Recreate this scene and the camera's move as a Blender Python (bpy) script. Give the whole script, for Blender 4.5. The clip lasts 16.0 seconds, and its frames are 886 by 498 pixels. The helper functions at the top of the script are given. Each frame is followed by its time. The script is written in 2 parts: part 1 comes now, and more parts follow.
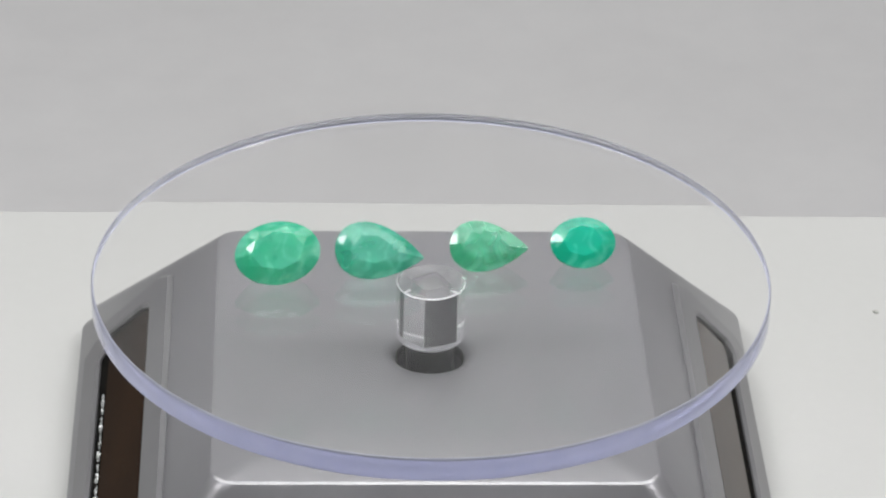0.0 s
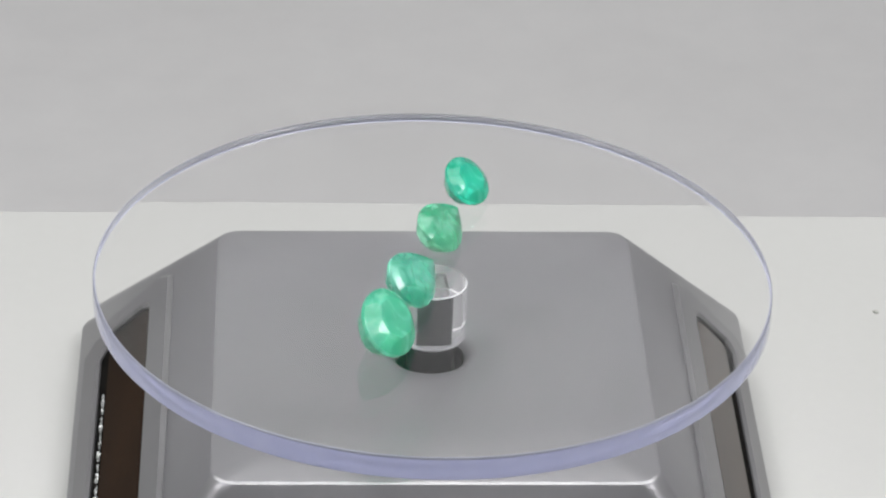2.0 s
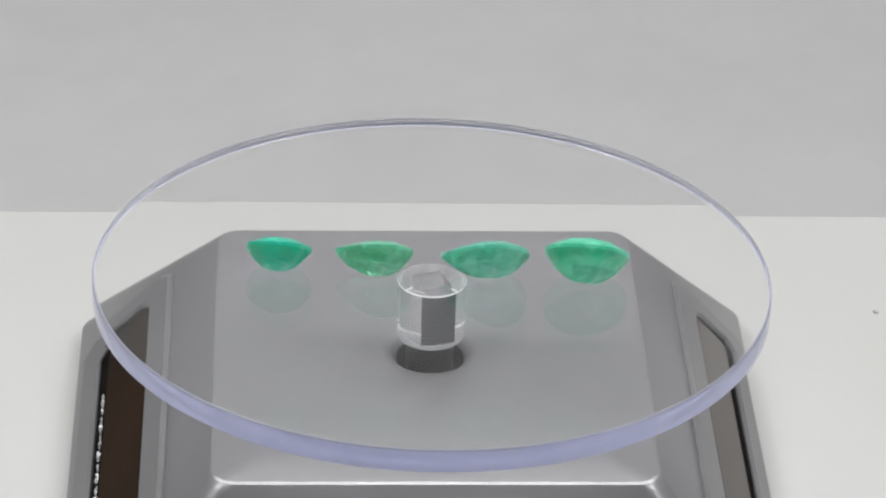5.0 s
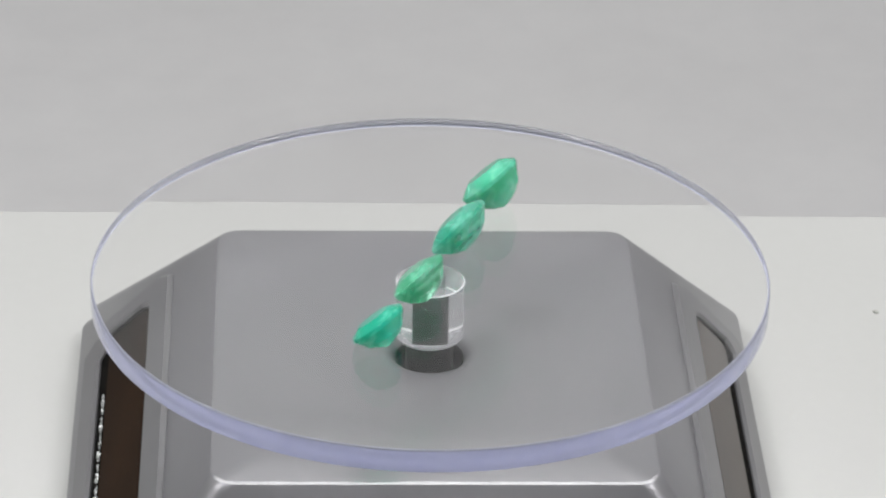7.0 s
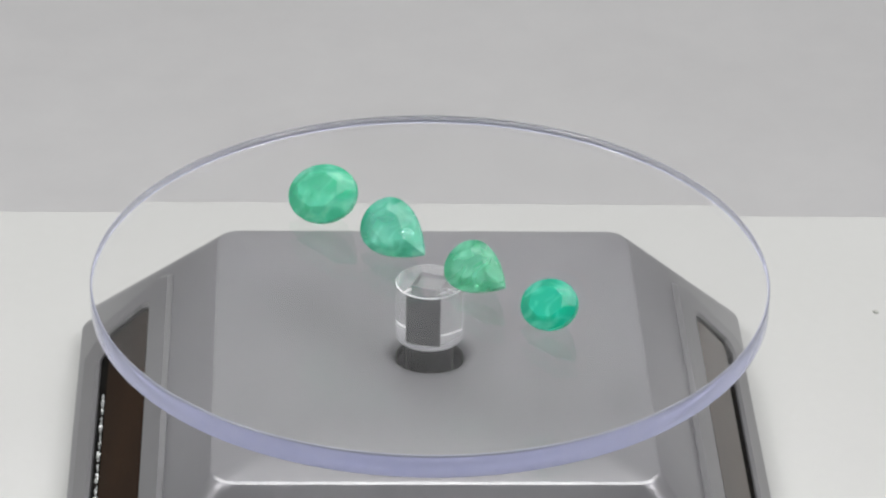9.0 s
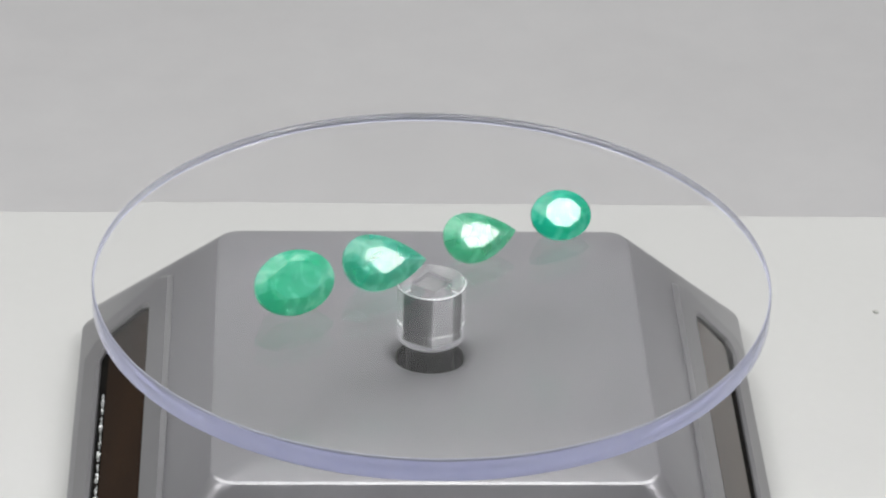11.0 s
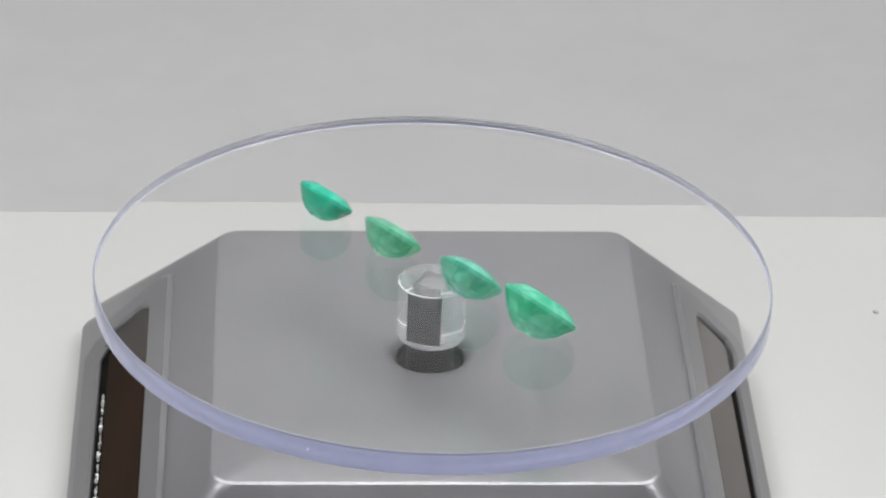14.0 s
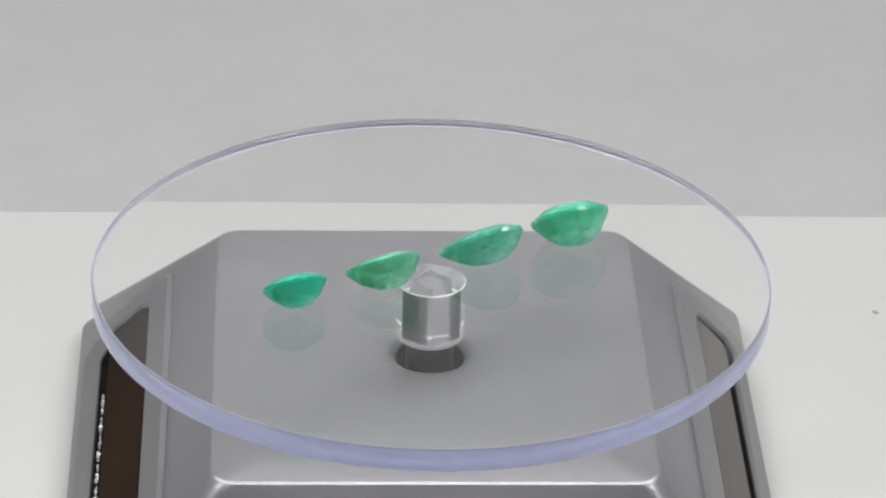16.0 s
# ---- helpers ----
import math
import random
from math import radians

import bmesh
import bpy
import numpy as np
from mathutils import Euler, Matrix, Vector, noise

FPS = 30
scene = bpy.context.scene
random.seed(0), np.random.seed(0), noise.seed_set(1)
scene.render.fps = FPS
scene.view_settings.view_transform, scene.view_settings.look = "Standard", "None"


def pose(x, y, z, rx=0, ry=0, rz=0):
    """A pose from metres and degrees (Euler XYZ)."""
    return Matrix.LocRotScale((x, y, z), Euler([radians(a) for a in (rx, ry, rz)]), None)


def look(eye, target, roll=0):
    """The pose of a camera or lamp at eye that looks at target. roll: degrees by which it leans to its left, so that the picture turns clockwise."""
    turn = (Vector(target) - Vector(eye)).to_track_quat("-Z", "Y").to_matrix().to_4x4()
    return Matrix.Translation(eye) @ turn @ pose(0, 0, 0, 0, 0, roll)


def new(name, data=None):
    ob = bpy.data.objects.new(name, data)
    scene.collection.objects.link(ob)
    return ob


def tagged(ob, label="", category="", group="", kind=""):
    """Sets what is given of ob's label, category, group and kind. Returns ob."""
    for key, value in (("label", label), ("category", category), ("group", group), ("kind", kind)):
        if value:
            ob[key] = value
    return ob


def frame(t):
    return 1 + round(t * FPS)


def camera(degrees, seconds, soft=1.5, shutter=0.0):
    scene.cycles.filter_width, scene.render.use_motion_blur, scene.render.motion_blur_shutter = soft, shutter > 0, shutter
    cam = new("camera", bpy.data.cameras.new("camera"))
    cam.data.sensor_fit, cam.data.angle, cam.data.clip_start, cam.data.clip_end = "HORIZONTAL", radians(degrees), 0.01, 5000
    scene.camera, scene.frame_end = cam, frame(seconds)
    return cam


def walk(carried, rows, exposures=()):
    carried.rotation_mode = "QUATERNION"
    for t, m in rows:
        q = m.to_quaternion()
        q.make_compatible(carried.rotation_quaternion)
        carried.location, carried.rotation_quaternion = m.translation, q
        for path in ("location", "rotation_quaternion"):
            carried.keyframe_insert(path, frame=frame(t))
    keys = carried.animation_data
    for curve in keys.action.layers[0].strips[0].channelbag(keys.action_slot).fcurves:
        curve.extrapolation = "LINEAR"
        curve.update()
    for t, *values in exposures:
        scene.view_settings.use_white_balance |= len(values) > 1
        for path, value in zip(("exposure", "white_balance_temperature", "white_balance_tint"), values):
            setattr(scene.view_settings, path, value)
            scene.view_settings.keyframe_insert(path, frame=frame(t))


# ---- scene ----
# All lengths of the plan are in units of the disc's radius.
U = 0.05                      # the disc's radius, metres
TOP = 0.87                    # height of the disc's upper face over the table
SECONDS = 16.0
TURN = 10.328                 # seconds for one turn of the platter

# ---- camera: stands still ----
cam = camera(13.15, SECONDS, soft=2.3)
EYE = Vector((0, -9.8278 * U, (5.6461 + TOP) * U))
AIM = EYE + Vector((0.0032 * math.cos(0.5145), math.cos(0.5145), -math.sin(0.5145)))
STAND = look(EYE, AIM, 1.48)
walk(cam, [(0.0, STAND), (SECONDS, STAND)])

# ---- light: two small soft lamps over the table and a wide ceiling light ----
world = bpy.data.worlds.new("world")
scene.world = world
world.use_nodes = True
world.node_tree.nodes["Background"].inputs[0].default_value = (0.9, 0.95, 1.0, 1)
world.node_tree.nodes["Background"].inputs[1].default_value = 0.02
scene.view_settings.exposure = -0.06
scene.cycles.max_bounces, scene.cycles.glossy_bounces, scene.cycles.transmission_bounces = 20, 14, 20


def soft_lamp(name, eye, target, power, sx, sy, colour):
    data = bpy.data.lights.new(name, "AREA")
    data.shape, data.size, data.size_y = "RECTANGLE", sx, sy
    data.energy, data.color = power, colour
    ob = new(name, data)
    ob.matrix_world = look(eye, target)
    return ob


soft_lamp("lamp_west", (-0.365, -0.06, 0.53), (0, 0, 0.04), 0.82, 0.13, 0.13, (1.0, 0.99, 0.975))
soft_lamp("lamp_east", (0.395, -0.075, 0.53), (0, 0, 0.04), 0.92, 0.15, 0.15, (1.0, 0.985, 0.98))
soft_lamp("ceiling_light", (0.0, 0.40, 1.56), (0, 0.40, 0), 25.4, 2.2, 1.6, (0.99, 0.992, 0.99))


# ---- materials ----
def material(name):
    m = bpy.data.materials.new(name)
    m.use_nodes = True
    nt = m.node_tree
    return m, nt, nt.nodes["Principled BSDF"]


def noise_node(nt, scale, detail=4.0, rough=0.55, stretch=None):
    tc = nt.nodes.new("ShaderNodeTexCoord")
    n = nt.nodes.new("ShaderNodeTexNoise")
    n.inputs["Scale"].default_value = scale
    n.inputs["Detail"].default_value = detail
    n.inputs["Roughness"].default_value = rough
    if stretch:
        mp = nt.nodes.new("ShaderNodeMapping")
        mp.inputs["Scale"].default_value = stretch
        nt.links.new(tc.outputs["Object"], mp.inputs["Vector"])
        nt.links.new(mp.outputs["Vector"], n.inputs["Vector"])
    else:
        nt.links.new(tc.outputs["Object"], n.inputs["Vector"])
    return n


def ramp(nt, source, a, b, lo=0.3, hi=0.7):
    r = nt.nodes.new("ShaderNodeValToRGB")
    r.color_ramp.elements[0].position, r.color_ramp.elements[0].color = lo, (*a, 1)
    r.color_ramp.elements[1].position, r.color_ramp.elements[1].color = hi, (*b, 1)
    nt.links.new(source, r.inputs["Fac"])
    return r.outputs["Color"]


def mixed(nt, a, b, fac):
    m = nt.nodes.new("ShaderNodeMix")
    m.data_type, m.blend_type = "RGBA", "MULTIPLY"
    m.inputs["Factor"].default_value = fac
    nt.links.new(a, m.inputs["A"])
    nt.links.new(b, m.inputs["B"])
    return m.outputs["Result"]


def bump(nt, bsdf, source, strength, distance):
    b = nt.nodes.new("ShaderNodeBump")
    b.inputs["Strength"].default_value = strength
    b.inputs["Distance"].default_value = distance
    nt.links.new(source, b.inputs["Height"])
    nt.links.new(b.outputs["Normal"], bsdf.inputs["Normal"])


def surface(name, a, b, scale, rough=0.5, metal=0.0, grain=None, relief=0.0, relief_scale=800.0, fine=(0.94, 0.94, 0.94), spec=0.5):
    """Two-scale variation: broad patches from a to b, and a fine grain."""
    m, nt, bsdf = material(name)
    broad = noise_node(nt, scale, 3.0)
    tiny = noise_node(nt, grain or scale * 30, 5.0, 0.6)
    col = mixed(nt, ramp(nt, broad.outputs["Fac"], a, b), ramp(nt, tiny.outputs["Fac"], fine, (1, 1, 1)), 1.0)
    nt.links.new(col, bsdf.inputs["Base Color"])
    bsdf.inputs["Roughness"].default_value = rough
    bsdf.inputs["Metallic"].default_value = metal
    bsdf.inputs["Specular IOR Level"].default_value = spec
    if relief:
        r = noise_node(nt, relief_scale, 3.0)
        bump(nt, bsdf, r.outputs["Fac"], relief, 0.0002)
    return m


TABLE_MAT = surface("white_table_laminate", (0.535, 0.538, 0.525), (0.56, 0.562, 0.55), 9, 0.45, grain=400, fine=(0.985, 0.985, 0.985))
FLOOR_MAT = surface("light_grey_floor", (0.712, 0.704, 0.706), (0.752, 0.745, 0.747), 7, 0.7, grain=38, fine=(0.965, 0.965, 0.968))
WALL_MAT = surface("grey_wall_paint", (0.56, 0.56, 0.565), (0.61, 0.61, 0.615), 5, 0.85)
SIDE_MAT = surface("pale_wall_paint", (0.66, 0.66, 0.66), (0.72, 0.72, 0.72), 5, 0.85)
FRONT_MAT = surface("grey_front_wall", (0.32, 0.32, 0.325), (0.38, 0.38, 0.385), 4, 0.9)
SILVER = surface("silver_painted_plastic", (0.172, 0.170, 0.180), (0.187, 0.185, 0.195), 40, 0.29, 0.32, grain=900, fine=(0.985, 0.985, 0.985))
TRIM = surface("satin_silver_trim", (0.165, 0.163, 0.170), (0.19, 0.188, 0.195), 60, 0.28, 0.4, grain=900, fine=(0.97, 0.97, 0.97))
# brighter tone that puts the highlight of the base's front edge into the colour
EDGE = surface("brightened_silver", (0.34, 0.34, 0.35), (0.44, 0.44, 0.45), 120, 0.25, 0.6, grain=900, fine=(0.9, 0.9, 0.9))
SOCKET = surface("dark_socket_plastic", (0.004, 0.004, 0.005), (0.008, 0.008, 0.010), 200, 0.35, spec=0.25)
SHAFT = surface("dark_grey_shaft", (0.008, 0.0075, 0.009), (0.012, 0.011, 0.013), 300, 0.35, spec=0.15)
# opaque grey put in place of bright mirror images in the hub's bottom face
UNDERSIDE = surface("grey_hub_underside", (0.22, 0.22, 0.235), (0.30, 0.30, 0.315), 300, 0.6, spec=0.2)
# near-black colour stands for the shade in the gap round a panel
GAP = surface("black_gap", (0.005, 0.005, 0.005), (0.012, 0.011, 0.010), 300, 0.7, spec=0.02)
FOIL = surface("torn_foil_edge", (0.35, 0.36, 0.36), (0.75, 0.76, 0.75), 900, 0.25, 0.9)
DUST = surface("dark_speck", (0.44, 0.44, 0.41), (0.50, 0.50, 0.48), 500, 0.8)


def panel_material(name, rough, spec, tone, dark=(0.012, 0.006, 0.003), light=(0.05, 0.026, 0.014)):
    """Brown-black solar film; rough and spec set its gloss, tone its depth."""
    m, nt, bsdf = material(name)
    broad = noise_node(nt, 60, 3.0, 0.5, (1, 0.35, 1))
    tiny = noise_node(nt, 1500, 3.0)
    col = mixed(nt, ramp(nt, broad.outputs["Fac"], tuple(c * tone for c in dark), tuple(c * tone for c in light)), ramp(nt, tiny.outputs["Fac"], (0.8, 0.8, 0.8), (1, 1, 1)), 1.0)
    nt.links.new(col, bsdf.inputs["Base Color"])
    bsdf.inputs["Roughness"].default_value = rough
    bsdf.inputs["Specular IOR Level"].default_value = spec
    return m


PANEL = panel_material("glossy_brown_solar_film", 0.18, 0.32, 0.9)
# for the west panel only: darker base colours, rougher, almost no gloss
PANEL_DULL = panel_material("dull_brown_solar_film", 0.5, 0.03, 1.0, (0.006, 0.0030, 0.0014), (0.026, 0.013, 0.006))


def acrylic(name, colour):
    m, nt, bsdf = material(name)
    bsdf.inputs["Base Color"].default_value = (*colour, 1)
    bsdf.inputs["Transmission Weight"].default_value = 1.0
    bsdf.inputs["IOR"].default_value = 1.49
    bsdf.inputs["Roughness"].default_value = 0.0
    return m


CLEAR = acrylic("clear_acrylic", (1, 1, 1))


def hazy_acrylic():
    """Acrylic with a faint, uneven white haze mixed in."""
    m, nt, glass = material("hazy_acrylic")
    glass.inputs["Transmission Weight"].default_value = 1.0
    glass.inputs["Base Color"].default_value = (1, 1, 1, 1)
    glass.inputs["IOR"].default_value = 1.49
    glass.inputs["Roughness"].default_value = 0.0
    haze = nt.nodes.new("ShaderNodeBsdfDiffuse")
    haze.inputs["Color"].default_value = (0.85, 0.86, 0.90, 1)
    n = noise_node(nt, 500, 3.0, 0.6, (1, 1, 0.3))
    v = nt.nodes.new("ShaderNodeMapRange")
    v.inputs["To Min"].default_value, v.inputs["To Max"].default_value = 0.05, 0.12
    nt.links.new(n.outputs["Fac"], v.inputs["Value"])
    mix = nt.nodes.new("ShaderNodeMixShader")
    nt.links.new(v.outputs["Result"], mix.inputs["Fac"])
    nt.links.new(glass.outputs["BSDF"], mix.inputs[1])
    nt.links.new(haze.outputs["BSDF"], mix.inputs[2])
    nt.links.new(mix.outputs["Shader"], nt.nodes["Material Output"].inputs["Surface"])
    return m


HAZY = hazy_acrylic()
# the underside's reflection is set weaker than plain acrylic gives, to dim the second mirror image
WEAK_MIRROR = acrylic("clear_acrylic_weak_mirror", (1, 1, 1))
WEAK_MIRROR.node_tree.nodes["Principled BSDF"].inputs["Specular Tint"].default_value = (0, 0, 0, 1)


def chamfer_material(name, dark, light, clear, rough):
    """Dull whitish acrylic: the bright lines of the hub's chamfers, put into the colour."""
    m, nt, bsdf = material(name)
    n = noise_node(nt, 1200, 4.0)
    nt.links.new(ramp(nt, n.outputs["Fac"], dark, light), bsdf.inputs["Base Color"])
    bsdf.inputs["Transmission Weight"].default_value = clear
    bsdf.inputs["IOR"].default_value = 1.49
    bsdf.inputs["Roughness"].default_value = rough
    return m


CHAMFER = chamfer_material("whitish_chamfer_acrylic", (0.86, 0.87, 0.89), (0.95, 0.95, 0.96), 0.15, 0.35)


def rim_material():
    """Polished edge of the acrylic: lavender tint and milk imitate light piped through the disc."""
    m, nt, glass = material("lavender_acrylic_edge")
    glass.inputs["Base Color"].default_value = (0.50, 0.52, 0.93, 1)
    glass.inputs["Transmission Weight"].default_value = 1.0
    glass.inputs["IOR"].default_value = 1.49
    glass.inputs["Roughness"].default_value = 0.07
    milk = nt.nodes.new("ShaderNodeBsdfPrincipled")
    n = noise_node(nt, 300, 3.0)
    nt.links.new(ramp(nt, n.outputs["Fac"], (0.76, 0.79, 0.97), (0.82, 0.85, 0.99)), milk.inputs["Base Color"])
    milk.inputs["IOR"].default_value = 1.49
    milk.inputs["Roughness"].default_value = 0.10
    mix = nt.nodes.new("ShaderNodeMixShader")
    mix.inputs["Fac"].default_value = 0.35
    nt.links.new(glass.outputs["BSDF"], mix.inputs[1])
    nt.links.new(milk.outputs["BSDF"], mix.inputs[2])
    nt.links.new(mix.outputs["Shader"], nt.nodes["Material Output"].inputs["Surface"])
    return m


RIM = rim_material()


def gem_material(name, glass, deep, pale, milk):
    """Cloudy green beryl: a refracting body mixed with a milky one; pale flecks paint inclusions and inner flashes of
    light.
    """
    m, nt, clear = material(name)
    clear.inputs["Base Color"].default_value = (*glass, 1)
    clear.inputs["Transmission Weight"].default_value = 1.0
    clear.inputs["Roughness"].default_value = 0.0
    clear.inputs["IOR"].default_value = 1.58
    body = nt.nodes.new("ShaderNodeBsdfPrincipled")
    cloud = noise_node(nt, 150, 3.0, 0.5)
    wisps = noise_node(nt, 260, 2.5, 0.5)
    wisps.inputs["Distortion"].default_value = 0.8
    fleck = nt.nodes.new("ShaderNodeMapRange")
    fleck.inputs["From Min"].default_value, fleck.inputs["From Max"].default_value = 0.48, 0.78
    nt.links.new(wisps.outputs["Fac"], fleck.inputs["Value"])
    tone = nt.nodes.new("ShaderNodeMix")
    tone.data_type = "RGBA"
    nt.links.new(fleck.outputs["Result"], tone.inputs["Factor"])
    nt.links.new(ramp(nt, cloud.outputs["Fac"], deep, pale, 0.3, 0.7), tone.inputs["A"])
    tone.inputs["B"].default_value = (*[c * 0.55 + 0.45 * p for c, p in zip(pale, (0.62, 1.0, 0.84))], 1)
    nt.links.new(tone.outputs["Result"], body.inputs["Base Color"])
    body.inputs["Roughness"].default_value = 0.02
    body.inputs["IOR"].default_value = 1.58
    body.inputs["Subsurface Weight"].default_value = 0.25
    body.inputs["Subsurface Radius"].default_value = (0.5, 1.0, 0.8)
    body.inputs["Subsurface Scale"].default_value = 0.003
    v = nt.nodes.new("ShaderNodeMapRange")
    v.inputs["To Min"].default_value, v.inputs["To Max"].default_value = milk, min(0.9, milk + 0.30)
    nt.links.new(fleck.outputs["Result"], v.inputs["Value"])
    mix = nt.nodes.new("ShaderNodeMixShader")
    nt.links.new(v.outputs["Result"], mix.inputs["Fac"])
    nt.links.new(clear.outputs["BSDF"], mix.inputs[1])
    nt.links.new(body.outputs["BSDF"], mix.inputs[2])
    nt.links.new(mix.outputs["Shader"], nt.nodes["Material Output"].inputs["Surface"])
    return m


# ---- mesh helpers ----
def part(name, bm, mat, parent=None, label=""):
    """Links a bmesh as one mesh object under its thing."""
    bm.normal_update()
    me = bpy.data.meshes.new(name)
    bm.to_mesh(me)
    bm.free()
    for one in (mat if isinstance(mat, (list, tuple)) else [mat]):
        me.materials.append(one)
    ob = new(name, me)
    if parent is not None:
        ob.parent = parent
    if label:
        tagged(ob, label)
    return ob


def smooth(bm, degrees=32):
    bm.normal_update()
    for f in bm.faces:
        f.smooth = len(f.verts) == 4
    for e in bm.edges:
        e.smooth = not (len(e.link_faces) == 2 and e.calc_face_angle(0) > radians(degrees))


def loft(bm, rings, close_first=False, close_last=False, mats=None):
    """Bridges rings of equal count, listed so that faces look outward when rings go down."""
    made = [[bm.verts.new(v) for v in ring] for ring in rings]
    n = len(made[0])
    for k in range(len(made) - 1):
        a, b = made[k], made[k + 1]
        for i in range(n):
            j = (i + 1) % n
            f = bm.faces.new((a[i], b[i], b[j], a[j]))
            if mats:
                f.material_index = mats[k]
    if close_first:
        bm.faces.new(made[0])
    if close_last:
        bm.faces.new(list(reversed(made[-1])))
    return made


def circle(r, z, n):
    return [Vector((r * math.cos(2 * math.pi * i / n), r * math.sin(2 * math.pi * i / n), z)) * U for i in range(n)]


def rounded_square(hx, hy, r, z, arc=7, side=4, dx=0.0):
    """A loop with round corners, counter-clockwise; points on the sides keep long quads even."""
    pts = []
    for k, (sx, sy) in enumerate(((1, 1), (-1, 1), (-1, -1), (1, -1))):
        for i in range(arc):
            a = radians(90 * k + 90 * i / (arc - 1))
            pts.append(Vector((sx * (hx - r) + r * math.cos(a), sy * (hy - r) + r * math.sin(a), z)))
        nx, ny = ((-1, 1), (-1, -1), (1, -1), (1, 1))[k]
        a = radians(90 * k + 90)
        end = Vector((nx * (hx - r) + r * math.cos(a), ny * (hy - r) + r * math.sin(a), z))
        for i in range(1, side + 1):
            pts.append(pts[-1 if i == 1 else -1].lerp(end, 1 / (side + 2 - i)))
    return [(p + Vector((dx, SHIFT, 0))) * U for p in pts]


def round_like(square, r, z):
    """A circle whose points face those of a square loop."""
    out = []
    for p in square:
        a = math.atan2(p.y, p.x)
        out.append(Vector((r * math.cos(a), r * math.sin(a), z)) * U)
    return out


def slab(bm, outline, low, high, m, bevel=0.0):
    """A plate of outline (u, v) between two heights over the plane of m, its upper edge bevelled."""
    c = Vector((sum(p[0] for p in outline) / len(outline), sum(p[1] for p in outline) / len(outline)))
    def ring(k, h):
        return [m @ (Vector((c.x + (u - c.x) - math.copysign(k, u - c.x), c.y + (v - c.y) - math.copysign(k, v - c.y), h)) * U) for u, v in outline]
    loft(bm, [ring(bevel, high), ring(0, high - bevel), ring(0, low)], True, True)


# ---- setting ----
def box_wall(name, x0, x1, y0, y1, z0, z1, mat, label):
    bm = bmesh.new()
    bmesh.ops.create_cube(bm, size=1, matrix=Matrix.Translation(((x0 + x1) / 2, (y0 + y1) / 2, (z0 + z1) / 2)) @ Matrix.Diagonal((x1 - x0, y1 - y0, z1 - z0, 1)))
    return tagged(part(name, bm, mat), label, kind="structure")


def build_setting():
    # the table's far edge runs a little askew
    bm = bmesh.new()
    m = pose(0.0, 0.0994, 0, 0, 0, 2.1)
    corners = [m @ Vector((-0.66, 0, 0)), Vector((-0.66, -0.9, 0)), Vector((0.66, -0.9, 0)), m @ Vector((0.66, 0, 0))]
    loft(bm, [[Vector((c.x, c.y, z)) for c in corners] for z in (0, -0.52)], True, True)
    bmesh.ops.bevel(bm, geom=[e for e in bm.edges if all(v.co.z > -0.1 for v in e.verts)], offset=0.0022, segments=4, affect="EDGES")
    bmesh.ops.recalc_face_normals(bm, faces=bm.faces)
    smooth(bm, 35)
    tagged(part("table_top", bm, TABLE_MAT), "white laminate worktop block under the turntable", "table", kind="structure")
    box_wall("floor", -1.42, 1.42, -1.42, 1.52, -0.54, -0.52, FLOOR_MAT, "plain light grey floor with faint mottling behind the table")
    # walls and ceiling stay unseen, added for bounce light and reflections
    box_wall("wall_north", -1.42, 1.42, 1.50, 1.52, -0.52, 1.60, WALL_MAT, "unseen plain grey wall added to close the room")
    box_wall("wall_west", -1.42, -1.40, -1.40, 1.50, -0.52, 1.60, SIDE_MAT, "unseen plain pale side wall added to close the room")
    box_wall("wall_east", 1.40, 1.42, -1.40, 1.50, -0.52, 1.60, SIDE_MAT, "unseen plain pale side wall added to close the room")
    box_wall("wall_south", -1.42, 1.42, -1.42, -1.40, -0.52, 1.60, FRONT_MAT, "unseen plain grey front wall added to close the room")
    box_wall("ceiling", -1.42, 1.42, -1.42, 1.52, 1.60, 1.62, SIDE_MAT, "unseen pale plain ceiling added to close the room")


build_setting()

# ---- turntable base ----
BASE_TOP = TOP - 0.297
SLOPE_END = 0.07
HX, HY, HB = 0.645, 0.700, 1.09
EAST = 0.0175                 # half of what the foot lacks on its east side
SHIFT = 0.031                 # the plan of the base lies this far behind the axis
base = tagged(new("display_stand"), "square silver plastic turntable base with brown solar panels, on the table", "display stand")
base.matrix_world = pose(0, 0, 0, 0, 0, 2.5)


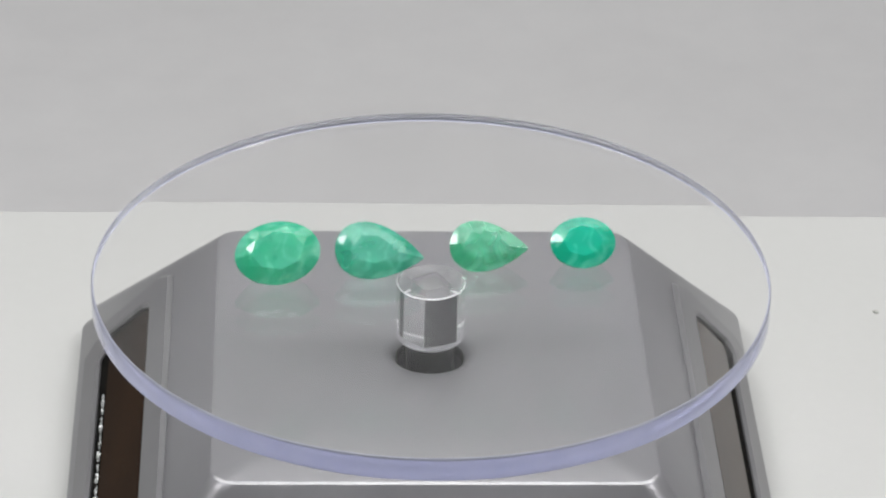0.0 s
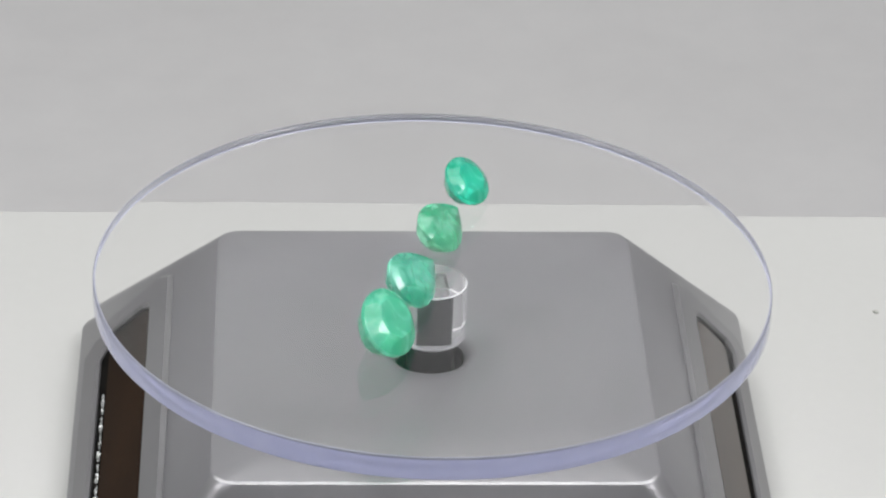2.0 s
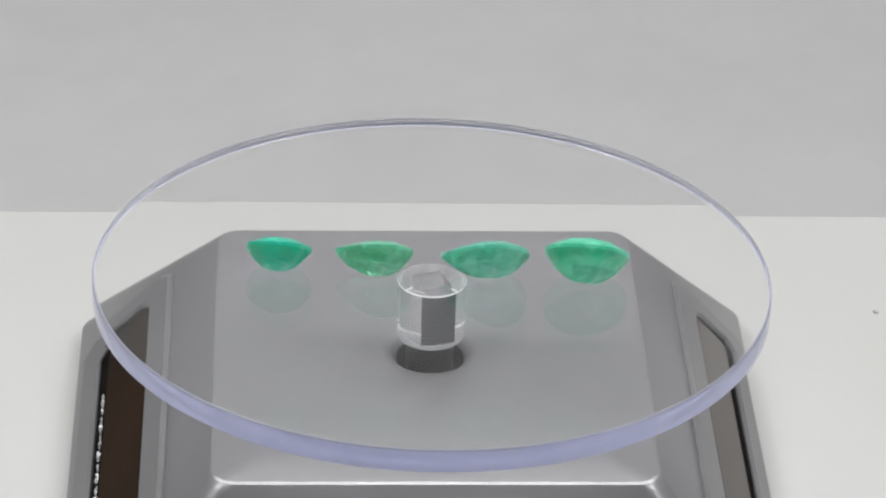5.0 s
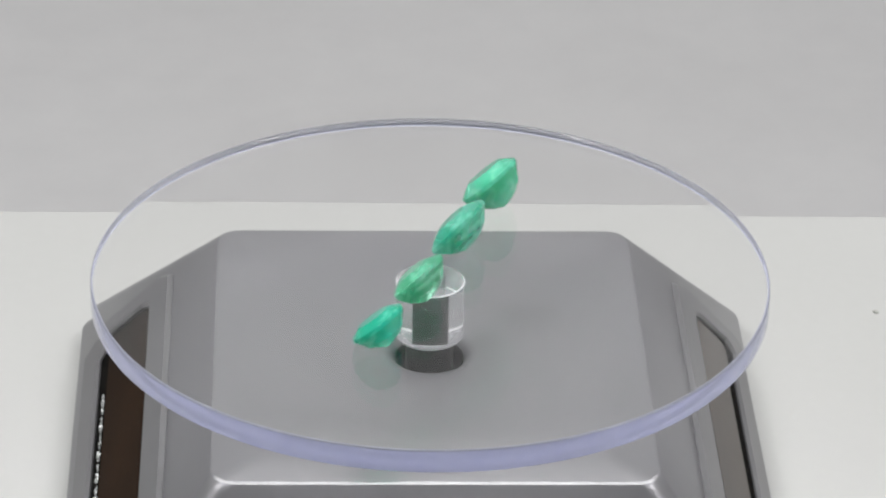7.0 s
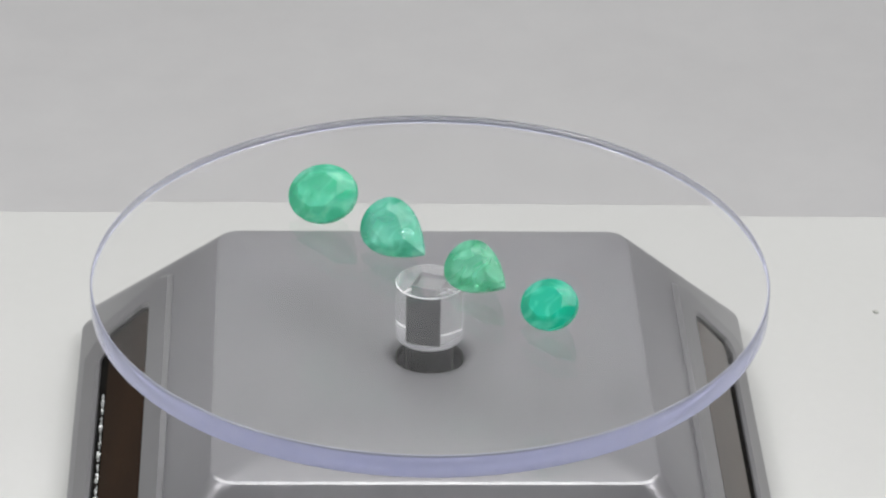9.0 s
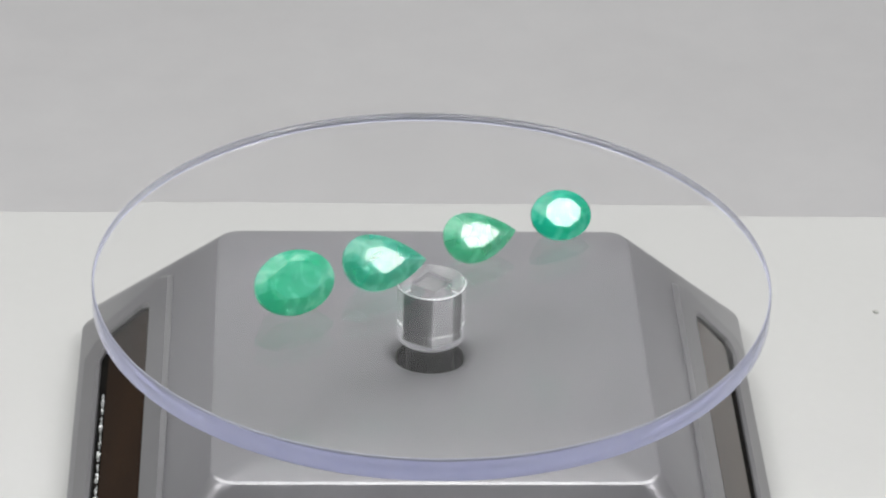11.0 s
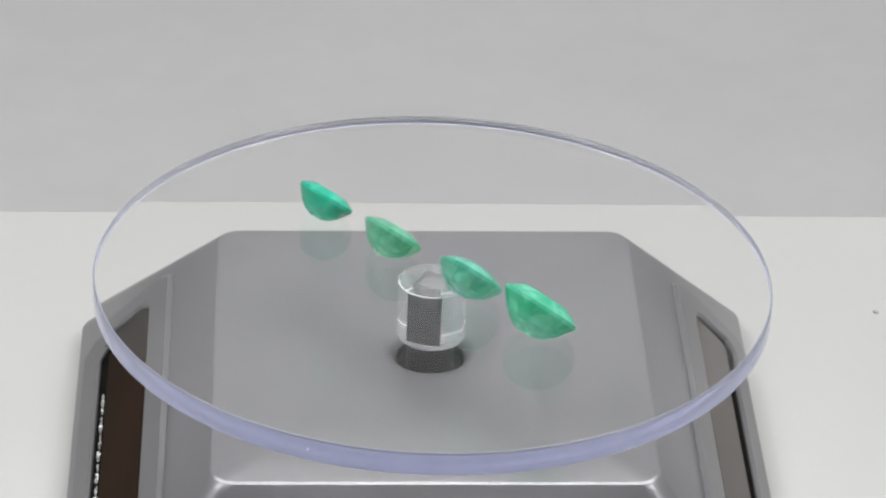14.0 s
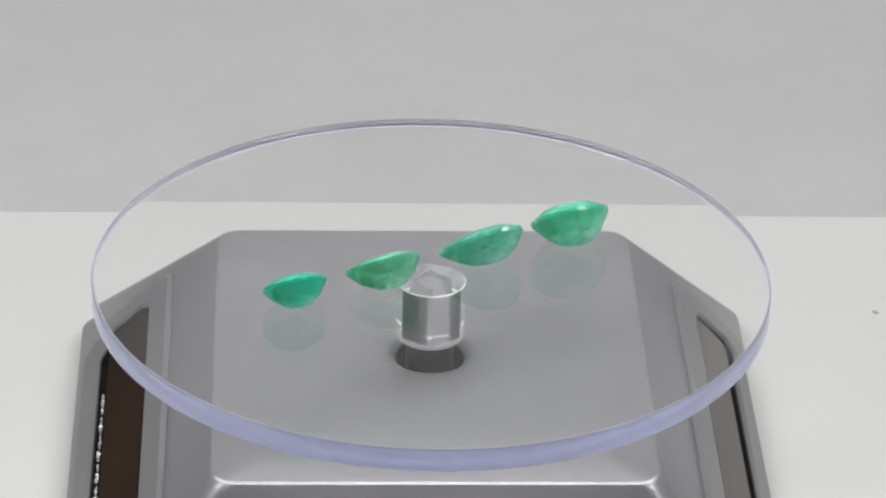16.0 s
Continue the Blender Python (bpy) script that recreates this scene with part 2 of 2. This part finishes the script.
def build_base():
    bm = bmesh.new()
    edge = rounded_square(HX, HY, 0.07, BASE_TOP)
    rings = [round_like(edge, 0.100, BASE_TOP - 0.075), round_like(edge, 0.105, BASE_TOP - 0.028), round_like(edge, 0.113, BASE_TOP - 0.016), round_like(edge, 0.127, BASE_TOP - 0.006),
             round_like(edge, 0.148, BASE_TOP), round_like(edge, 0.30, BASE_TOP),
             rounded_square(HX - 0.012, HY - 0.012, 0.062, BASE_TOP), rounded_square(HX - 0.002, HY - 0.002, 0.067, BASE_TOP - 0.004),
             rounded_square(HX + 0.012, HY + 0.012, 0.07, BASE_TOP - 0.02),
             rounded_square(HB - EAST, HB, 0.075, SLOPE_END, dx=-EAST), rounded_square(HB - EAST + 0.006, HB + 0.006, 0.076, SLOPE_END - 0.012, dx=-EAST),
             rounded_square(HB - EAST + 0.008, HB + 0.008, 0.076, 0.004, dx=-EAST), rounded_square(HB - EAST, HB, 0.07, 0.0, dx=-EAST)]
    loft(bm, rings, False, True, [0] * 6 + [1] + [0] * 5)
    # only the front edge gets the brighter silver: its highlight is in the colour
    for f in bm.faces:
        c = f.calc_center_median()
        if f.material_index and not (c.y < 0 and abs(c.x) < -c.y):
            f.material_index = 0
    smooth(bm, 24)
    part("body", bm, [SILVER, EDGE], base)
    bm = bmesh.new()
    loft(bm, [circle(0.03, BASE_TOP - 0.068, 40), circle(0.06, BASE_TOP - 0.066, 40), circle(0.085, BASE_TOP - 0.060, 40), circle(0.099, BASE_TOP - 0.05, 40), circle(0.103, BASE_TOP - 0.024, 40), circle(0.1035, BASE_TOP - 0.0745, 40)], True, True)
    smooth(bm, 40)
    part("motor_socket", bm, SOCKET, base, "dark round motor socket sunk in the top")
    for turn, half in ((0, HY), (90, HX), (180, HY), (270, HX)):
        build_panel(turn, half)


def build_panel(turn, half):
    """One sloping face: a raised frame round a sunken solar panel."""
    run, drop = HB - (2 * EAST if turn == 90 else 0) - half - 0.012, BASE_TOP - 0.02 - SLOPE_END
    length, lean = math.hypot(run, drop), math.degrees(math.atan2(drop, run))
    # u along the face, v down the slope, third axis out of it
    m = pose(0, SHIFT * U, 0, 0, 0, turn) @ pose(0, -(half + 0.012) * U, (BASE_TOP - 0.02) * U, 0, 0, 0)
    c, s = math.cos(radians(lean)), math.sin(radians(lean))
    m = m @ Matrix(((1, 0, 0, 0), (0, -c, -s, 0), (0, -s, c, 0), (0, 0, 0, 1)))
    def frame_ring(u0, u1, v0, v1, h, cut):
        return [m @ (Vector(q) * U) for q in ((-u0 + cut, v0, h), (u0 - cut, v0, h), (u0, v0 + cut, h), (u1, v1 - cut, h), (u1 - cut, v1, h), (-u1 + cut, v1, h), (-u1, v1 - cut, h), (-u0, v0 + cut, h))]
    a, b = (0.345 if turn == 90 else 0.29) * length, (0.985 if turn == 90 else 0.955) * length
    bm = bmesh.new()
    rings = [frame_ring(0.74, 0.80, a, b, -0.01, 0.05), frame_ring(0.74, 0.80, a, b, 0.004, 0.05), frame_ring(0.728, 0.788, a + 0.012, b - 0.012, 0.016, 0.05),
             frame_ring(0.66, 0.70, a + 0.095, b - 0.075, 0.016, 0.035), frame_ring(0.652, 0.692, a + 0.105, b - 0.085, 0.008, 0.035), frame_ring(0.652, 0.692, a + 0.105, b - 0.085, -0.02, 0.035)]
    loft(bm, rings)
    bmesh.ops.recalc_face_normals(bm, faces=bm.faces)
    smooth(bm, 24)
    part("panel_frame", bm, TRIM, base, "satin silver frame round a solar panel")
    bm = bmesh.new()
    loft(bm, [frame_ring(0.655, 0.695, a + 0.10, b - 0.08, 0.0015, 0.03), frame_ring(0.655, 0.695, a + 0.10, b - 0.08, -0.012, 0.03)], True, True)
    bmesh.ops.recalc_face_normals(bm, faces=bm.faces)
    part("panel_backing", bm, GAP, base, "black gap behind a solar panel")
    bm = bmesh.new()
    loft(bm, [frame_ring(0.614, 0.640, a + 0.112, b - 0.132, 0.009, 0.02), frame_ring(0.618, 0.644, a + 0.108, b - 0.128, 0.006, 0.02), frame_ring(0.618, 0.644, a + 0.108, b - 0.128, 0.002, 0.02)], True, True)
    bmesh.ops.recalc_face_normals(bm, faces=bm.faces)
    part("solar_panel", bm, PANEL_DULL if turn == 270 else PANEL, base, "dark brown solar panel")


build_base()

# ---- platter: acrylic disc, hub and shaft ----
THICK = 0.072
platter = tagged(new("turntable"), "round clear acrylic platter turning on a short clear hub", "turntable")


def build_platter():
    n = 180
    bm = bmesh.new()
    # flat faces, softened corners and a polished wall
    rings = [(0.0005, 0), (0.4, 0), (0.9930, 0), (0.9962, -0.0010), (0.9988, -0.0036), (1.0, -0.0075), (1.0, -THICK + 0.0048), (0.9993, -THICK + 0.0024),
             (0.9978, -THICK + 0.0008), (0.9955, -THICK), (0.4, -THICK), (0.0005, -THICK)]
    loft(bm, [circle(a, z, n) for a, z in rings], True, True, [0, 0] + [1] * 7 + [2] * 2)
    bm.faces.ensure_lookup_table()
    bm.faces[-1].material_index = 2
    for f in bm.faces:
        f.smooth = f.material_index == 1
    disc = part("disc", bm, [CLEAR, RIM, WEAK_MIRROR], platter, "clear acrylic disc with a lavender edge")
    disc.visible_shadow = False
    # the hub: a clear cylinder with a square bore
    n = 64
    bm = bmesh.new()
    h0, h1 = -THICK - 0.0006, -0.256
    bore = 0.0435
    outer = [circle(0.0995, h0, n), circle(0.1020, h0 - 0.0025, n), circle(0.1020, h1 + 0.006, n), circle(0.0975, h1, n)]
    made = loft(bm, outer, mats=[1, 2, 1])
    def square(z):
        out = []
        for i in range(n):
            a = 2 * math.pi * i / n
            k = bore / max(abs(math.cos(a)), abs(math.sin(a)))
            out.append(Vector((k * math.cos(a), k * math.sin(a), z)) * U)
        return out
    top = [bm.verts.new(v) for v in square(h0)]
    low = [bm.verts.new(v) for v in square(h1)]
    for i in range(n):
        j = (i + 1) % n
        bm.faces.new((top[i], made[0][i], made[0][j], top[j]))
        bm.faces.new((made[-1][i], low[i], low[j], made[-1][j])).material_index = 3
        bm.faces.new((low[i], top[i], top[j], low[j]))
    smooth(bm, 28)
    hub = part("hub", bm, [CLEAR, CHAMFER, HAZY, UNDERSIDE], platter, "clear acrylic hub with a square bore")
    hub.visible_shadow = False
    hub.matrix_basis = pose(0, 0, 0, 0, 0, 29.3)
    bm = bmesh.new()
    w = bore - 0.0015
    loft(bm, [[Vector((sx * q, sy * q, z)) * U for sx, sy in ((1, 1), (-1, 1), (-1, -1), (1, -1))] for q, z in ((w - 0.003, h0 - 0.011), (w, h0 - 0.014), (w, h1 - 0.014))], True, True)
    # the shaft's top face takes the same brighter silver
    for f in bm.faces:
        f.material_index = 1 if f.calc_center_median().z > (h0 - 0.0125) * U else 0
    shaft = part("shaft", bm, [SHAFT, EDGE], platter, "dark square motor shaft inside the hub")
    shaft.matrix_basis = pose(0, 0, 0, 0, 0, 29.3)
    # an added black neck supplies the darkness below the hub
    bm = bmesh.new()
    loft(bm, [circle(0.052, h1 - 0.012, 32), circle(0.060, h1 - 0.022, 32), circle(0.072, h1 - 0.050, 32), circle(0.072, -0.362, 32)], True, True)
    smooth(bm)
    part("spindle", bm, SOCKET, platter, "added black round neck that keeps the space below the hub dark")


build_platter()


def build_scratch():
    """A fine pale scratch on one face of the shaft."""
    bm = bmesh.new()
    y0 = 0.0424
    loft(bm, [[Vector((x + dx, y0 + dy, z + dz)) * U for dx, dy, dz in ((0, 0, 0.0008), (0, 0.0006, 0), (0, 0, -0.0008), (0, -0.0004, 0))] for x, z in ((0.006, -0.118), (-0.004, -0.113), (-0.014, -0.105), (-0.027, -0.092))], True, True)
    bmesh.ops.recalc_face_normals(bm, faces=bm.faces)
    ob = part("scratch", bm, FOIL, platter, "fine pale scratch on the shaft")
    ob.matrix_basis = pose(0, 0, 0, 0, 0, 29.3)


build_scratch()


# ---- gemstones ----
def outline(shape, a, b, n):
    pts = []
    for i in range(n):
        t = 2 * math.pi * i / n
        if shape == "oval":
            pts.append((a * math.cos(t), b * math.sin(t)))
        else:
            # pear: point at +x, round end at -x
            y = math.sin(t) * abs(math.sin(t / 2)) ** 0.85
            pts.append((a * math.cos(t), b * y / 0.836))
    return pts


def build_gem(name, shape, a, b, crown, depth, table, mat, label, seed):
    """A faceted stone, table up, long axis x; the middle of the girdle is the origin."""
    rng = random.Random(seed)
    n = 16
    cx = 0.0 if shape == "oval" else -0.16 * a
    full = outline(shape, a, b, n)
    fine = outline(shape, a, b, n * 2)
    def ring(k, z, half=False, jitter=0.0):
        src = [fine[2 * i + 1] for i in range(n)] if half else full
        return [Vector((cx + (x - cx) * k * (1 + rng.uniform(-jitter, jitter)), y * k * (1 + rng.uniform(-jitter, jitter)), z)) * U for x, y in src]
    bm = bmesh.new()
    def verts(points):
        return [bm.verts.new(p) for p in points]
    g = 0.006
    top = verts([Vector((cx + (x - cx) * table, y * table, crown)) * U for x, y in [full[i] for i in range(0, n, 2)]])
    mid = verts(ring(0.80, crown * 0.62, jitter=0.012))
    gt = verts([Vector((x, y, g)) * U for x, y in fine])
    gb = verts([Vector((x, y, -g)) * U for x, y in fine])
    low = verts(ring(0.71, -g - depth * 0.57, half=True, jitter=0.035))
    deep = verts([Vector((p.x, p.y * 0.9, p.z)) for p in ring(0.47, -g - depth * 0.84, jitter=0.07)])
    keel = verts([Vector((cx + (x - cx) * 0.27, y * 0.14, -g - depth)) * U for x, y in [full[i] for i in range(0, n, 2)]])
    m = len(top)
    bm.faces.new(top)
    for i in range(m):
        j = (i + 1) % m
        a0, a1, a2 = mid[2 * i], mid[2 * i + 1], mid[(2 * i + 2) % n]
        bm.faces.new((top[i], a1, top[j]))
        bm.faces.new((top[i], a0, a1))
        bm.faces.new((top[j], a1, a2))
    for i in range(n):
        j = (i + 1) % n
        p, q, r = gt[2 * i], gt[2 * i + 1], gt[(2 * i + 2) % (2 * n)]
        bm.faces.new((mid[i], p, q))
        bm.faces.new((mid[i], q, mid[j]))
        bm.faces.new((mid[j], q, r))
    for i in range(2 * n):
        j = (i + 1) % (2 * n)
        bm.faces.new((gt[i], gb[i], gb[j], gt[j]))
    for i in range(n):
        j = (i + 1) % n
        p, q, r = gb[2 * i], gb[2 * i + 1], gb[(2 * i + 2) % (2 * n)]
        bm.faces.new((p, low[i], q))
        bm.faces.new((q, low[i], r))
        bm.faces.new((r, low[i], low[j]))
    for i in range(n):
        j = (i + 1) % n
        bm.faces.new((low[i], deep[i], deep[j]))
        bm.faces.new((low[i], deep[j], low[j]))
    for i in range(m):
        j = (i + 1) % m
        a0, a1, a2 = deep[2 * i], deep[2 * i + 1], deep[(2 * i + 2) % n]
        bm.faces.new((a0, keel[i], a1))
        bm.faces.new((a1, keel[i], keel[j]))
        bm.faces.new((a1, keel[j], a2))
    bm.faces.new(list(reversed(keel)))
    bmesh.ops.recalc_face_normals(bm, faces=bm.faces)
    bmesh.ops.bevel(bm, geom=bm.edges[:], offset=0.0012 * U, segments=1, affect="EDGES", clamp_overlap=True)
    return tagged(part(name, bm, mat), label, "gemstone", "gemstones in a row on the platter")


MINT = gem_material("mint_beryl", (0.34, 1.0, 0.74), (0.05, 0.95, 0.54), (0.16, 1.0, 0.66), 0.38)
PALE = gem_material("pale_beryl", (0.42, 1.0, 0.82), (0.06, 0.94, 0.60), (0.20, 1.0, 0.72), 0.27)
LEAF = gem_material("leaf_beryl", (0.46, 1.0, 0.74), (0.09, 0.96, 0.53), (0.23, 1.0, 0.63), 0.25)
DEEP = gem_material("deep_beryl", (0.05, 1.0, 0.72), (0.003, 0.84, 0.56), (0.010, 0.92, 0.64), 0.34)
FLAW = surface("dark_inclusion", (0.03, 0.22, 0.14), (0.06, 0.34, 0.22), 900, 0.6)

# each: the stone, distance from the axis, bearing at the start, lean, turn and roll on its long axis
GEMS = [
    (build_gem("emerald", "oval", 0.1263, 0.0953, 0.0332, 0.0817, 0.614, MINT, "large oval cut mint green emerald lying on the platter", 1), 0.4531, 3.2057, 42.7, 15.0, -8.5),
    (build_gem("emerald", "pear", 0.1324, 0.0909, 0.0296, 0.0646, 0.514, PALE, "pale green pear cut emerald with its point towards the hub", 2), 0.1547, 3.1079, 44.5, -9.0, 11.3),
    (build_gem("emerald", "pear", 0.1168, 0.0832, 0.0237, 0.0675, 0.557, LEAF, "light leaf green pear cut emerald pointing outward", 3), 0.1740, 0.2428, 41.4, -1.6, 4.2),
    (build_gem("emerald", "oval", 0.0971, 0.0793, 0.0235, 0.0616, 0.610, DEEP, "small oval cut deep green emerald near the platter's edge", 4), 0.4534, 0.1564, 40.0, 4.5, -1.2),
]


def build_flaws(gem):
    """Dark wisps just under the table of the large stone."""
    for k, (x, y, z, sx, sy) in enumerate(((-0.014, 0.040, 0.0302, 0.005, 0.009), (-0.004, 0.006, 0.0302, 0.0045, 0.010), (-0.012, -0.020, 0.0302, 0.007, 0.009), (-0.036, 0.030, 0.0302, 0.012, 0.004), (-0.044, 0.044, 0.0302, 0.004, 0.004))):
        bm = bmesh.new()
        bmesh.ops.create_icosphere(bm, subdivisions=2, radius=1.0)
        for v in bm.verts:
            v.co *= 1 + 0.5 * noise.noise(v.co * 2.3 + Vector((k * 7.0, 0, 0)))
            v.co = Vector((x + v.co.x * sx, y + v.co.y * sy, z + v.co.z * 0.0018)) * U
        part("inclusion", bm, FLAW, gem, "dark wisp inside the stone")


build_flaws(GEMS[0][0])


def build_foil():
    """A ragged strip of foil along the outer edge of the west panel."""
    rng = random.Random(5)
    bm = bmesh.new()
    run, drop = HB - HX - 0.012, BASE_TOP - 0.02 - SLOPE_END
    length = math.hypot(run, drop)
    c, s = run / length, drop / length
    m = pose(0, SHIFT * U, 0, 0, 0, 270) @ pose(0, -(HX + 0.012) * U, (BASE_TOP - 0.02) * U) @ Matrix(((1, 0, 0, 0), (0, -c, -s, 0), (0, -s, c, 0), (0, 0, 0, 1)))
    b = 0.955 * length - 0.122
    rows = []
    n = 110
    for i in range(n):
        u = -0.40 + 1.04 * i / (n - 1)
        w = (0.002 + 0.026 * rng.random() ** 2 * (0.6 + 0.4 * i / n)) * (0.4 + 0.6 * abs(math.sin(i * 0.23)))
        h = 0.010 + 0.006 * rng.random()
        rows.append([m @ (Vector(q) * U) for q in ((u, b - w * 0.4, 0.009), (u, b + w * 0.3, h), (u, b + w, 0.006), (u, b + w * 0.3, 0.003))])
    loft(bm, rows, True, True)
    bmesh.ops.recalc_face_normals(bm, faces=bm.faces)
    part("foil_edge", bm, FOIL, base, "ragged bright foil edge of a solar panel")


build_foil()


def build_specks():
    for x, y, r in ((0.07486, 0.0669, 0.00045),):
        bm = bmesh.new()
        bmesh.ops.create_icosphere(bm, subdivisions=2, radius=r, matrix=Matrix.Translation((x, y, r * 0.3)) @ Matrix.Diagonal((1.2, 1, 0.5, 1)))
        for v in bm.verts:
            v.co += Vector((noise.noise(v.co * 4000), noise.noise(v.co * 3000), 0)) * r * 0.3
        tagged(part("speck", bm, DUST), "tiny dark speck of dust on the white table", "dust")


build_specks()


# ---- what moves ----
# how far the platter runs ahead of an even turn, in degrees, at some seconds
AHEAD = ((-1.0, 2.1), (0.0, 1.8), (1.0, 1.0), (2.0, -0.1), (3.5, -1.6), (4.2, -1.6), (6.5, -0.9), (7.5, -1.2), (9.0, -2.1), (10.2, -0.4), (11.5, 1.5), (13.0, -0.1), (14.5, 0.8), (16.0, 3.5), (17.0, 5.5))


def ahead(t):
    """A smooth curve through AHEAD."""
    k = max(i for i in range(1, len(AHEAD) - 2) if AHEAD[i][0] <= t or i == 1)
    (ta, a), (tb, b), (tc, c), (td, d) = AHEAD[k - 1:k + 3]
    u, h = (t - tb) / (tc - tb), tc - tb
    s0, s1 = h * (c - a) / (tc - ta), h * (d - b) / (td - tb)
    return b + u * s0 + u * u * (3 * (c - b) - 2 * s0 - s1) + u ** 3 * (2 * (b - c) + s0 + s1)


def platter_pose(t):
    w = 360 * t / TURN + ahead(t)
    lean = 0.0132
    # the disc is not quite true: it leans and sits a hair off its axis
    axis = Vector((math.cos(radians(64)), math.sin(radians(64)), 0)).cross(Vector((0, 0, 1)))
    tilt = Matrix.Rotation(lean, 4, axis)
    return pose(0, 0, (TOP + 0.012) * U, 0, 0, w) @ Matrix.Translation((-0.0013 * U, -0.0048 * U, 0)) @ tilt


def resting(gem, r, bearing, lean, turn, roll):
    """The stone's pose on the disc, its lowest corner on the upper face."""
    m = pose(0, 0, 0, 0, 0, turn) @ pose(0, 0, 0, lean, 0, 0) @ pose(0, 0, 0, 0, roll, 0)
    low = min((m @ v.co).z for v in gem.data.vertices)
    mid = m @ Vector((0, 0, -0.01 * U))
    return Matrix.Translation((r * U * math.cos(bearing) - mid.x, r * U * math.sin(bearing) - mid.y, -low + 0.00002)) @ m


def motions():
    times = [0.1 * i for i in range(161)]
    walk(platter, [(t, platter_pose(t)) for t in times])
    for gem, r, bearing, lean, turn, roll in GEMS:
        local = resting(gem, r, bearing, lean, turn, roll)
        walk(gem, [(t, platter_pose(t) @ local) for t in times])


motions()
